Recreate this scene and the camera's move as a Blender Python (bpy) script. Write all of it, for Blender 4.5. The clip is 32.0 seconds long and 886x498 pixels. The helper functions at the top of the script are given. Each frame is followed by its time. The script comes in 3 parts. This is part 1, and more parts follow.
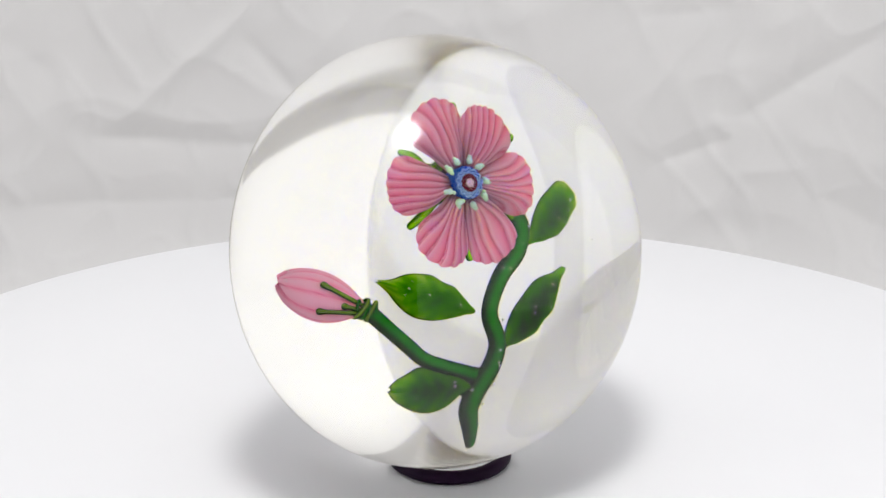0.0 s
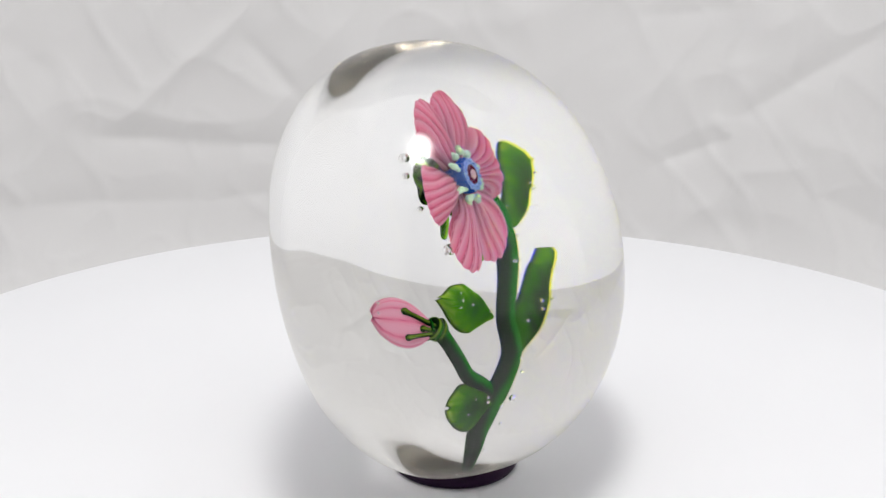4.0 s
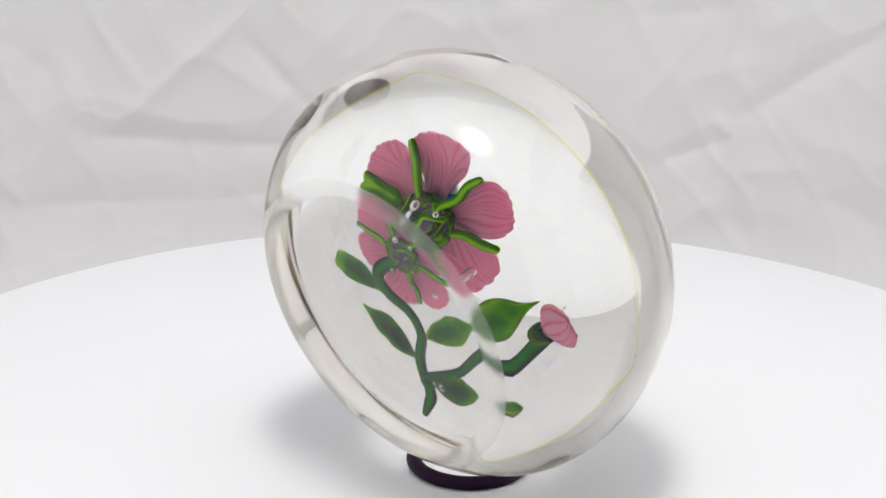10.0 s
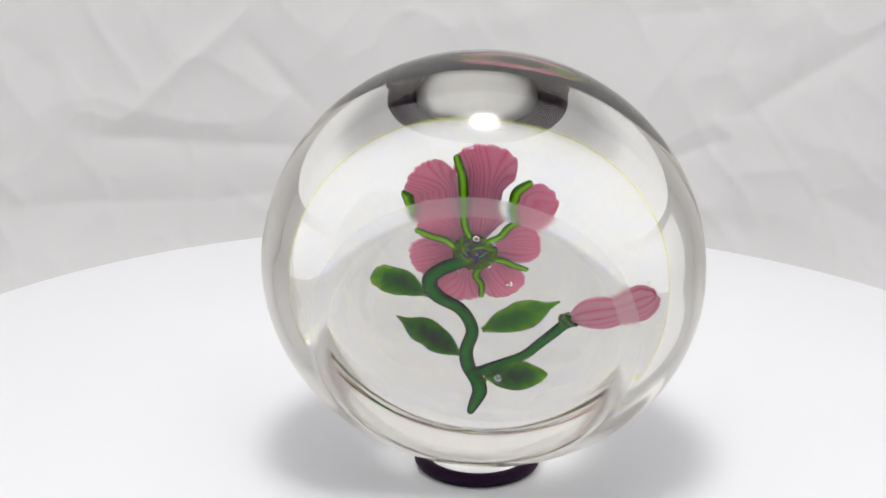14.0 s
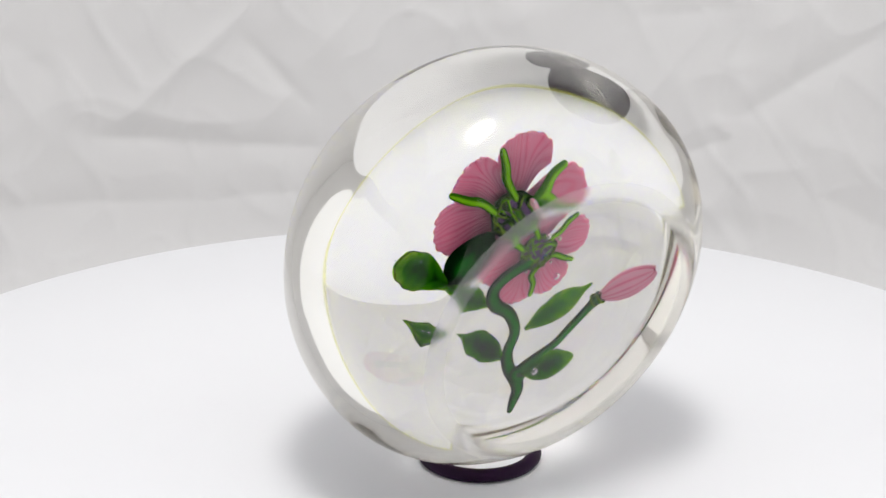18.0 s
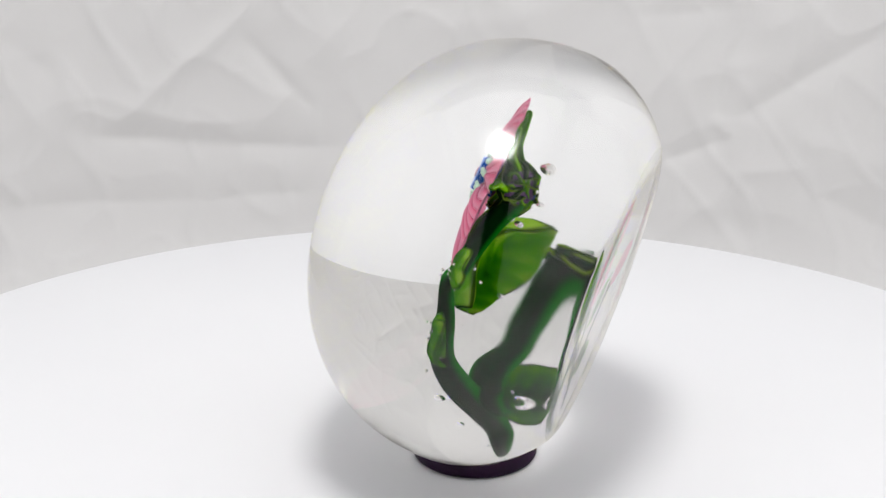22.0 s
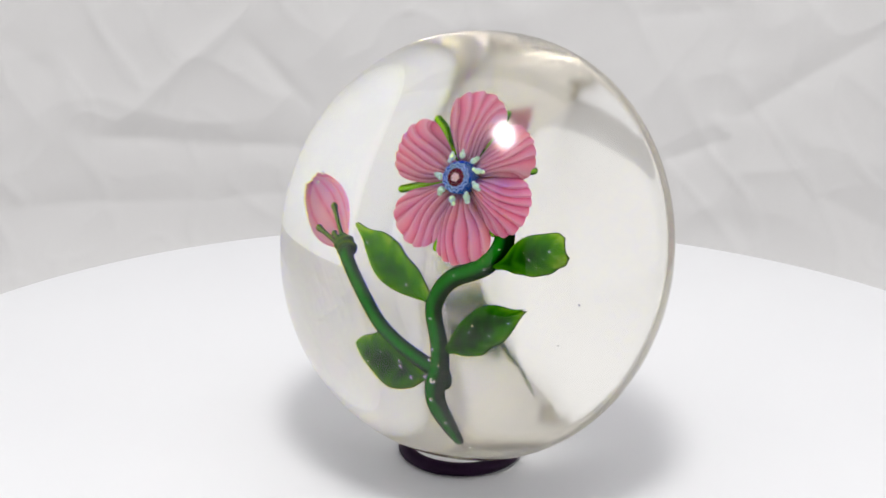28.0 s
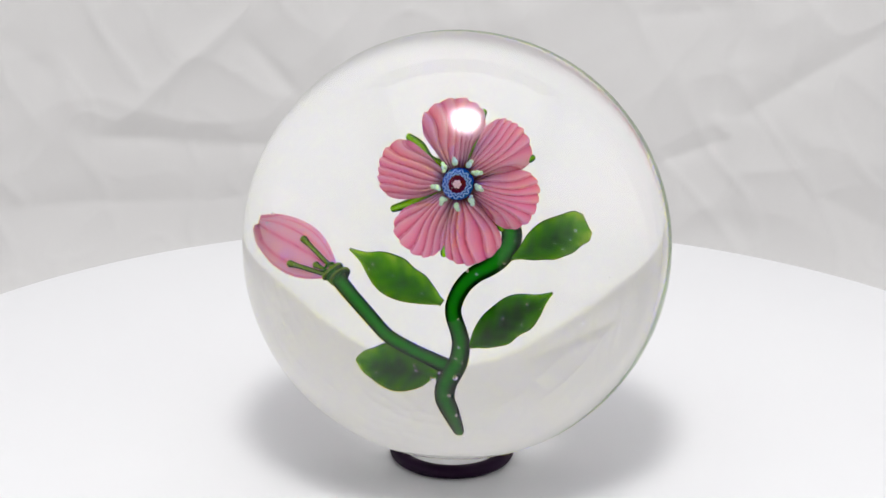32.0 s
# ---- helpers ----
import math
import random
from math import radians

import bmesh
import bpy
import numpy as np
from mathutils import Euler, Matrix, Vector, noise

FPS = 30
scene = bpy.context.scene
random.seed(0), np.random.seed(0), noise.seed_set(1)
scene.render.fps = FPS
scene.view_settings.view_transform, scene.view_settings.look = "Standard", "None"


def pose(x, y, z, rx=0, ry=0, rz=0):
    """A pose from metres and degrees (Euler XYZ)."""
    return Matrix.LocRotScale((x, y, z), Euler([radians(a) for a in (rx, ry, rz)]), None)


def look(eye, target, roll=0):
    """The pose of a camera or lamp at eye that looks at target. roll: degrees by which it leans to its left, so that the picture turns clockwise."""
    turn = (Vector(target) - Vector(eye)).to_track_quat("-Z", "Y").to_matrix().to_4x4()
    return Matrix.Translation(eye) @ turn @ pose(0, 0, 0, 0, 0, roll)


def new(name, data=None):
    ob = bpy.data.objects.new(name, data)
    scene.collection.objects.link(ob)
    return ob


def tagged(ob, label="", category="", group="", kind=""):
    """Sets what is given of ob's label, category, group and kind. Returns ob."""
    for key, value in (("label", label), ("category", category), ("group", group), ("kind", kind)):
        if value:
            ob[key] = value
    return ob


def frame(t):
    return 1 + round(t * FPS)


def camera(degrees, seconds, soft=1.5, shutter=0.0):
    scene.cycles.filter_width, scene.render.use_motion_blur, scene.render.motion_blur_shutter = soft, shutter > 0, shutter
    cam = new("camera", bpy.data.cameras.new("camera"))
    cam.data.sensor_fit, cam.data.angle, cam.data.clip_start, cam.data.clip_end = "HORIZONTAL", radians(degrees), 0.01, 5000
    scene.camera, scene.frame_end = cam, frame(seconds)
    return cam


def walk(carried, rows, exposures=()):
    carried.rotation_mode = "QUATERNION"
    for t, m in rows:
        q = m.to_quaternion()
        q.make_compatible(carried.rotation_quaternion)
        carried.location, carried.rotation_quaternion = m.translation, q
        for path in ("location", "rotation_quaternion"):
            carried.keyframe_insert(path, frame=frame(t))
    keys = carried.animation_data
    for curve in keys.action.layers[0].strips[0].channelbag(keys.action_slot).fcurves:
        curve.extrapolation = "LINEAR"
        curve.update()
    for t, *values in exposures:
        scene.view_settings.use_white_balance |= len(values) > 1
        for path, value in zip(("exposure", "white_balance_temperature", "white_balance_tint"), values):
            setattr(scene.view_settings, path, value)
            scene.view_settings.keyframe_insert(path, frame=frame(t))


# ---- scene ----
# A glass paperweight with a lampwork flower turns on a white turntable, before a still camera.
EYE = Vector((0.0, -0.32317, 0.15673))
PITCH, YAW = radians(19.435), radians(-0.780)
AIM = EYE + Vector((math.sin(YAW) * math.cos(PITCH), math.cos(YAW) * math.cos(PITCH), -math.sin(PITCH)))
cam = camera(26.946, 32.0)
walk(cam, [(0, look(EYE, AIM, 0.516)), (32, look(EYE, AIM, 0.516))])

# light that rattles round inside the crystal
scene.cycles.max_bounces = 32
scene.cycles.glossy_bounces = 24
scene.cycles.transmission_bounces = 24
scene.cycles.caustics_refractive = True
scene.cycles.caustics_reflective = True

# ---- light ----
scene.view_settings.exposure = 0.0
world = bpy.data.worlds.new("studio")
scene.world = world
world.use_nodes = True
world.node_tree.nodes["Background"].inputs[0].default_value = (0.9, 0.95, 1.0, 1)
world.node_tree.nodes["Background"].inputs[1].default_value = 0.05


def area(name, eye, target, size, power, shape="DISK", color=(1, 1, 1), size_y=0.0):
    data = bpy.data.lights.new(name, "AREA")
    data.shape, data.size, data.size_y, data.energy, data.color = shape, size, size_y or size, power, color
    ob = new(name, data)
    ob.matrix_world = look(eye, target)
    return ob


# the overhead lamp: a hot core in a diffuser that dims outwards
area("overhead_lamp", (-0.012, -0.14, 0.55), (0, -0.02, 0.05), 0.108, 0.98, "ELLIPSE", (1, 0.985, 0.96), 0.140)
for k, (wide, high, power) in enumerate(((0.134, 0.168, 0.22), (0.170, 0.205, 0.17), (0.215, 0.25, 0.11))):
    area("overhead_diffuser", (-0.0121, -0.1408 - 0.0006 * k, 0.5535 + 0.0025 * k), (0, -0.02, 0.05), wide, power, "ELLIPSE", (1, 0.985, 0.97), high)
area("tent_top_light", (0, -0.16, 0.85), (0, -0.16, 0), 0.90, 2.0, "SQUARE", (0.97, 0.98, 1.0))
# lamps that shine through the side sheets of the tent
for side, power in ((-1, 0.38), (1, 0.64)):
    area("side_light", (0.435 * side, -0.16, 0.26), (0, -0.16, 0.26), 0.64, power, "RECTANGLE", (0.98, 0.99, 1.0), 0.60)

# ---- materials ----


class Nodes:
    """A small hand for building node trees."""

    def __init__(self, name):
        self.mat = bpy.data.materials.new(name)
        self.mat.use_nodes = True
        self.tree = self.mat.node_tree
        self.bsdf = self.tree.nodes["Principled BSDF"]

    def node(self, kind, links=(), **values):
        n = self.tree.nodes.new(kind)
        for key, value in values.items():
            if key.startswith("in_"):
                n.inputs[key[3:].replace("_", " ")].default_value = value
            else:
                setattr(n, key, value)
        for name, source in dict(links).items():
            self.tree.links.new(source, n.inputs[name])
        return n

    def math(self, op, a, b=0.0, clamp=False):
        n = self.tree.nodes.new("ShaderNodeMath")
        n.operation, n.use_clamp = op, clamp
        for i, v in enumerate((a, b)):
            if isinstance(v, (int, float)):
                n.inputs[i].default_value = v
            else:
                self.tree.links.new(v, n.inputs[i])
        return n.outputs[0]

    def coords(self):
        return self.node("ShaderNodeTexCoord").outputs["Object"]

    def noise(self, scale, detail=4.0, rough=0.55, distort=0.0, at=None):
        return self.node("ShaderNodeTexNoise", {"Vector": at or self.coords()}, in_Scale=scale, in_Detail=detail, in_Roughness=rough,
                         in_Distortion=distort).outputs["Fac"]

    def ramp(self, fac, stops):
        n = self.node("ShaderNodeValToRGB", {"Fac": fac})
        e = n.color_ramp.elements
        while len(e) < len(stops):
            e.new(0.5)
        for el, (pos, col) in zip(e, stops):
            el.position, el.color = pos, (*col, 1)
        return n.outputs["Color"]

    def mix(self, fac, a, b):
        n = self.tree.nodes.new("ShaderNodeMix")
        n.data_type = "RGBA"
        for i, v in ((0, fac), (6, a), (7, b)):
            if isinstance(v, (int, float)):
                n.inputs[i].default_value = v
            elif isinstance(v, tuple):
                n.inputs[i].default_value = (*v, 1)
            else:
                self.tree.links.new(v, n.inputs[i])
        return n.outputs[2]

    def put(self, **inputs):
        for key, v in inputs.items():
            s = self.bsdf.inputs[key.replace("_", " ")]
            if isinstance(v, (int, float)):
                s.default_value = v
            elif isinstance(v, tuple):
                s.default_value = (*v, 1)
            else:
                self.tree.links.new(v, s)
        return self

    def bump(self, height, strength, distance):
        b = self.node("ShaderNodeBump", {"Height": height}, in_Strength=strength, in_Distance=distance)
        self.tree.links.new(b.outputs[0], self.bsdf.inputs["Normal"])
        return self

    def translucent(self, color, amount):
        """Lets part of the light through, as coloured glass does."""
        t = self.node("ShaderNodeBsdfTranslucent", {"Color": color})
        mix = self.node("ShaderNodeMixShader", {1: self.bsdf.outputs[0], 2: t.outputs[0]})
        mix.inputs[0].default_value = amount
        self.tree.links.new(mix.outputs[0], self.tree.nodes["Material Output"].inputs["Surface"])
        return self


def make_glass(name, ior, rough, tint, frost=0.0, spread=0.0):
    """Crystal; `spread` is how much more it bends blue light than red."""
    m = Nodes(name)
    if spread:
        warm = m.node("ShaderNodeBsdfRefraction", in_Color=(tint[0], tint[1], 0, 1), in_Roughness=rough, in_IOR=ior)
        cold = m.node("ShaderNodeBsdfRefraction", in_Color=(0, 0, tint[2], 1), in_Roughness=rough, in_IOR=ior + spread)
        split = m.node("ShaderNodeAddShader", {0: warm.outputs[0], 1: cold.outputs[0]})
    through_it = m.node("ShaderNodeBsdfRefraction", in_Color=(*tint, 1), in_Roughness=rough, in_IOR=ior)
    if spread:
        # the thick crown splits the colours; the sides hardly do
        height = m.node("ShaderNodeSeparateXYZ", {"Vector": m.coords()}).outputs[2]
        crown = m.math("MULTIPLY", m.math("SUBTRACT", height, 0.034), 80.0, True)
        through_it = m.node("ShaderNodeMixShader", {0: crown, 1: through_it.outputs[0], 2: split.outputs[0]})
    gloss = m.node("ShaderNodeBsdfGlossy", in_Color=(tint[0] ** 3.2, tint[1] ** 3.6, tint[2] ** 3.4, 1), in_Roughness=rough)
    f = m.math("POWER", m.node("ShaderNodeFresnel", in_IOR=ior).outputs[0], 1.05)
    mix = m.node("ShaderNodeMixShader", {0: f, 1: through_it.outputs[0], 2: gloss.outputs[0]})
    if frost:
        ground = m.node("ShaderNodeBsdfDiffuse", in_Color=(0.93, 0.93, 0.93, 1))
        mix = m.node("ShaderNodeMixShader", {1: mix.outputs[0], 2: ground.outputs[0]})
        mix.inputs[0].default_value = frost
    m.tree.links.new(mix.outputs[0], m.tree.nodes["Material Output"].inputs["Surface"])
    return m.mat


GLASS_IOR = 1.564
glass = make_glass("clear_crystal", GLASS_IOR, 0.0, (0.976, 0.976, 0.968), spread=0.011)
glass_base = make_glass("polished_crystal_base", GLASS_IOR, 0.09, (0.976, 0.976, 0.968))
glass_rim = make_glass("ground_crystal_rim", GLASS_IOR, 0.22, (0.97, 0.97, 0.96), 0.14)
glass_side = make_glass("hand_polished_crystal", GLASS_IOR, 0.06, (0.976, 0.976, 0.968))
bubble_mat = make_glass("air_in_glass", 1 / GLASS_IOR, 0.0, (1, 1, 1))

m = Nodes("white_table")
n1 = m.noise(9, 3)
m.put(Base_Color=m.ramp(n1, [(0.3, (0.815, 0.82, 0.845)), (0.7, (0.84, 0.845, 0.865))]), Roughness=0.45, IOR=1.45)
m.bump(m.noise(900, 3), 0.04, 0.0002)
table_mat = m.mat

m = Nodes("white_cotton")
m.put(Base_Color=m.mix(m.noise(7, 5), (0.735, 0.727, 0.727), (0.785, 0.778, 0.777)), Roughness=0.95, Sheen_Weight=0.1)
m.bump(m.noise(160, 5), 0.12, 0.0006)
cloth_mat = m.mat

m = Nodes("dim_wall_paint")
m.put(Base_Color=m.mix(m.noise(3, 4), (0.028, 0.019, 0.036), (0.048, 0.035, 0.056)), Roughness=0.9)
room_mat = m.mat

m = Nodes("black_rubber")
m.put(Base_Color=m.mix(m.noise(300, 4), (0.008, 0.001, 0.010), (0.020, 0.004, 0.025)), Roughness=0.5, Specular_IOR_Level=0.12)
rubber_mat = m.mat

# petals: fine threads that run from the flower's heart to the rim
m = Nodes("pink_striped_shaded_glass")
ridge = m.node("ShaderNodeAttribute", attribute_name="thread").outputs["Fac"]
side = m.node("ShaderNodeAttribute", attribute_name="across").outputs["Fac"]
out = m.node("ShaderNodeAttribute", attribute_name="along").outputs["Fac"]
cloud = m.math("SUBTRACT", m.noise(190, 3), 0.5)
stripe = m.math("ADD", ridge, m.math("MULTIPLY", cloud, 0.12), True)
# each ridge's lit edge and shaded flank are painted in along with the stripes
pink = m.ramp(stripe, [(0.0, (0.40, 0.03, 0.09)), (0.07, (0.80, 0.20, 0.34)), (0.16, (0.99, 0.56, 0.70)), (0.36, (0.98, 0.42, 0.59)), (0.68, (0.96, 0.29, 0.47)), (0.90, (0.80, 0.11, 0.25)), (1.0, (0.30, 0.012, 0.06))])
inner = m.math("SUBTRACT", 1.0, m.math("MULTIPLY", out, 1.25), True)
rimmed = m.math("MULTIPLY", m.math("SUBTRACT", side, 0.35), 1.5, True)
lilac = m.math("ADD", m.math("MULTIPLY", inner, 0.55), m.math("MULTIPLY", rimmed, m.math("SUBTRACT", 1.15, out, True)), True)
pink = m.mix(m.math("MULTIPLY", lilac, 0.8), pink, m.ramp(stripe, [(0.0, (0.10, 0.03, 0.07)), (0.15, (0.62, 0.37, 0.50)), (0.55, (0.36, 0.17, 0.28)), (0.9, (0.15, 0.045, 0.10)), (1.0, (0.03, 0.008, 0.025))]))
# shade in the gaps round the heart, put into the petal colour
pit_shade = m.math("SUBTRACT", 1.0, m.math("MULTIPLY", out, 5.5), True)
pink = m.mix(m.math("MULTIPLY", pit_shade, 0.9), pink, (0.035, 0.014, 0.022))
m.put(Base_Color=pink, Roughness=0.5, Specular_IOR_Level=0.0)
m.bump(m.noise(700, 2), 0.08, 0.0002).translucent(m.mix(0.3, pink, (1.0, 0.75, 0.80)), 0.40)
petal_mat = m.mat

m = Nodes("pink_bud_glass")
ridge = m.node("ShaderNodeAttribute", attribute_name="thread").outputs["Fac"]
stripe = m.math("ADD", ridge, m.math("MULTIPLY", m.math("SUBTRACT", m.noise(170, 3), 0.5), 0.35), True)
pink = m.ramp(stripe, [(0.02, (0.52, 0.05, 0.16)), (0.22, (0.88, 0.21, 0.38)), (0.55, (0.97, 0.38, 0.54)), (1.0, (0.98, 0.50, 0.65))])
m.put(Base_Color=pink, Roughness=0.5, Specular_IOR_Level=0.0)
m.bump(m.noise(500, 2), 0.08, 0.0002).translucent(pink, 0.25)
bud_mat = m.mat


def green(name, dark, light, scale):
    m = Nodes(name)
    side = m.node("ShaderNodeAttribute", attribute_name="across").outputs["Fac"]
    # the light a see-through rod loses at its edges, put into the colour
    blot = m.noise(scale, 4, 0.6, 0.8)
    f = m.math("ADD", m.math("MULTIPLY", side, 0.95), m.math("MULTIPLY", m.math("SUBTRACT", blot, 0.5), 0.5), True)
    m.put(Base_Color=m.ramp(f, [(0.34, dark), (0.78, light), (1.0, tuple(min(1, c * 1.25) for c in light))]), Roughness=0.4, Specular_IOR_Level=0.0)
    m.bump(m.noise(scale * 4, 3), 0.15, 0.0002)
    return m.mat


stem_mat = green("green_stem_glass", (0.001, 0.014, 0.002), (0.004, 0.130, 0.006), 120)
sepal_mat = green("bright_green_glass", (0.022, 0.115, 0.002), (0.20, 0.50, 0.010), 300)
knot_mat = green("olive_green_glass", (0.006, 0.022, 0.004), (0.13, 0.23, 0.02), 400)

# leaves: mottled blade, darker along the middle, pale rim
m = Nodes("leaf_green_glass")
edge = m.node("ShaderNodeAttribute", attribute_name="across").outputs["Fac"]
run = m.node("ShaderNodeAttribute", attribute_name="along").outputs["Fac"]
half = m.math("ABSOLUTE", m.node("ShaderNodeAttribute", attribute_name="side").outputs["Fac"])
tone = m.node("ShaderNodeAttribute", attribute_name="thread").outputs["Fac"]
blot = m.noise(150, 4, 0.6, 1.1)
veins = m.math("SINE", m.math("ADD", m.math("MULTIPLY", m.math("SUBTRACT", run, m.math("MULTIPLY", half, 0.22)), 34.0), m.math("MULTIPLY", blot, 9.0)))
ends = m.math("ADD", m.math("MULTIPLY", m.math("SUBTRACT", run, 0.76), 3.4, True), m.math("MULTIPLY", m.math("SUBTRACT", 0.16, run), 3.0, True))
f = m.math("ADD", m.math("ADD", m.math("MULTIPLY", m.math("POWER", half, 1.6), 0.42), m.math("MULTIPLY", m.math("SUBTRACT", blot, 0.5), 0.85)),
           m.math("ADD", m.math("MULTIPLY", veins, 0.055), m.math("ADD", m.math("MULTIPLY", ends, 0.42), tone)), True)
blade = m.ramp(f, [(0.0, (0.002, 0.022, 0.001)), (0.25, (0.006, 0.080, 0.001)), (0.5, (0.034, 0.235, 0.002)), (0.75, (0.12, 0.43, 0.004)), (1.0, (0.40, 0.66, 0.05))])
rim = m.math("MULTIPLY", m.math("SUBTRACT", edge, 0.91), 14.0, True)
blade = m.mix(m.math("MULTIPLY", rim, 0.85), blade, (0.005, 0.040, 0.002))
m.put(Base_Color=blade, Roughness=0.4, Specular_IOR_Level=0.0)
m.bump(m.math("ADD", blot, m.math("MULTIPLY", veins, 0.15)), 0.35, 0.0004).translucent(blade, 0.5)
leaf_mat = m.mat


def plain(name, color, rough=0.4, gloss=0.0):
    m = Nodes(name)
    m.put(Base_Color=m.mix(m.noise(900, 3), tuple(c * 0.8 for c in color), tuple(min(1, c * 1.15) for c in color)), Roughness=rough, Specular_IOR_Level=gloss)
    return m.mat


blue_mat = plain("cobalt_glass", (0.012, 0.075, 0.36))
sky_mat = plain("pale_blue_glass", (0.30, 0.46, 0.86))
red_mat = plain("ruby_glass", (0.10, 0.008, 0.03))
heart_mat = plain("pink_white_glass", (0.74, 0.50, 0.58))
mint_mat = plain("mint_glass", (0.60, 0.84, 0.68))
purple_mat = plain("violet_glass", (0.10, 0.06, 0.13))
metal_mat = plain("grey_plastic", (0.5, 0.5, 0.5), 0.5, 0.5)

# ---- building helpers ----


def link_mesh(name, bm, mat, smooth=True):
    me = bpy.data.meshes.new(name)
    bm.normal_update()
    bm.to_mesh(me)
    bm.free()
    for x in mat if isinstance(mat, (list, tuple)) else [mat]:
        me.materials.append(x)
    if smooth:
        me.polygons.foreach_set("use_smooth", [True] * len(me.polygons))
    return new(name, me)


def part(name, bm, mat, parent, label="", at=None, smooth=True):
    ob = link_mesh(name, bm, mat, smooth)
    ob.parent = parent
    if at is not None:
        ob.matrix_basis = at
    return tagged(ob, label)


def revolve(profile, segs=96, cap0=True, cap1=True):
    """Turns (radius, height) pairs round z. A radius of 0 makes a pole."""
    bm = bmesh.new()
    rings = []
    for r, z in profile:
        if r < 1e-7:
            rings.append([bm.verts.new((0, 0, z))])
        else:
            rings.append([bm.verts.new((r * math.cos(a), r * math.sin(a), z)) for a in (2 * math.pi * i / segs for i in range(segs))])
    for lo, hi in zip(rings, rings[1:]):
        for i in range(segs):
            j = (i + 1) % segs
            if len(lo) == 1:
                bm.faces.new((lo[0], hi[j], hi[i]))
            elif len(hi) == 1:
                bm.faces.new((lo[i], lo[j], hi[0]))
            else:
                bm.faces.new((lo[i], lo[j], hi[j], hi[i]))
    bmesh.ops.recalc_face_normals(bm, faces=bm.faces)
    return bm


def spline(points, steps):
    """A smooth line through the points, with `steps` pieces between neighbours."""
    p = [Vector(q) for q in points]
    p = [2 * p[0] - p[1], *p, 2 * p[-1] - p[-2]]
    out = []
    for a, b, c, d in zip(p, p[1:], p[2:], p[3:]):
        for i in range(steps):
            t = i / steps
            out.append(0.5 * (2 * b + (c - a) * t + (2 * a - 5 * b + 4 * c - d) * t * t + (3 * b - a - 3 * c + d) * t ** 3))
    return out + [p[-2]]


def tube(points, radius, segs=14, steps=5, flat=1.0, up=(0, 0, 1)):
    """A round-ended rod along a smooth line; radius is a number or a function of 0..1. Keeps how far each vertex faces
    `up`, for the dark edges painted into its colour.
    """
    line = spline(points, steps) if steps else [Vector(q) for q in points]
    bm = bmesh.new()
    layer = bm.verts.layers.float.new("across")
    rings, n = [], len(line)
    up = Vector(up)
    stations = []
    for i, c in enumerate(line):
        d = (line[min(i + 1, n - 1)] - line[max(i - 1, 0)]).normalized()
        r = radius(i / (n - 1)) if callable(radius) else radius
        if i == 0:
            stations += [(c - d * r * math.sin(a), d, r * math.cos(a)) for a in (1.3, 0.95, 0.5)]
        stations.append((c, d, r))
        if i == n - 1:
            stations += [(c + d * r * math.sin(a), d, r * math.cos(a)) for a in (0.5, 0.95, 1.3)]
    for c, d, r in stations:
        s = d.cross(up).normalized()
        w = s.cross(d)
        ring = []
        for k in range(segs):
            a = 2 * math.pi * k / segs
            v = bm.verts.new(c + s * (math.cos(a) * r) + w * (math.sin(a) * r * flat))
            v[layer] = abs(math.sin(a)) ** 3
            ring.append(v)
        rings.append(ring)
    for lo, hi in zip(rings, rings[1:]):
        for k in range(segs):
            bm.faces.new((lo[k], lo[(k + 1) % segs], hi[(k + 1) % segs], hi[k]))
    bm.faces.new(rings[0])
    bm.faces.new(rings[-1])
    bmesh.ops.recalc_face_normals(bm, faces=bm.faces)
    return bm


def ball(r, sx=1.0, sy=1.0, sz=1.0, u=12, v=8):
    bm = bmesh.new()
    bmesh.ops.create_uvsphere(bm, u_segments=u, v_segments=v, radius=r)
    bmesh.ops.scale(bm, vec=(sx, sy, sz), verts=bm.verts)
    return bm


MM = 0.001

# ---- the setting: cloth sweep, tent and turntable ----


def fold(p, a, b, width, height):
    """A soft crease from a to b in the cloth's own plane."""
    a, b = Vector(a), Vector(b)
    d = b - a
    t = max(0.0, min(1.0, (p - a).dot(d) / d.length_squared))
    x = (p - a - d * t).length / width
    ends = math.sin(math.pi * min(1, max(0, t * 0.94 + 0.03))) ** 0.5
    return height * ends * math.exp(0.4 - math.sqrt(x * x + 0.16))


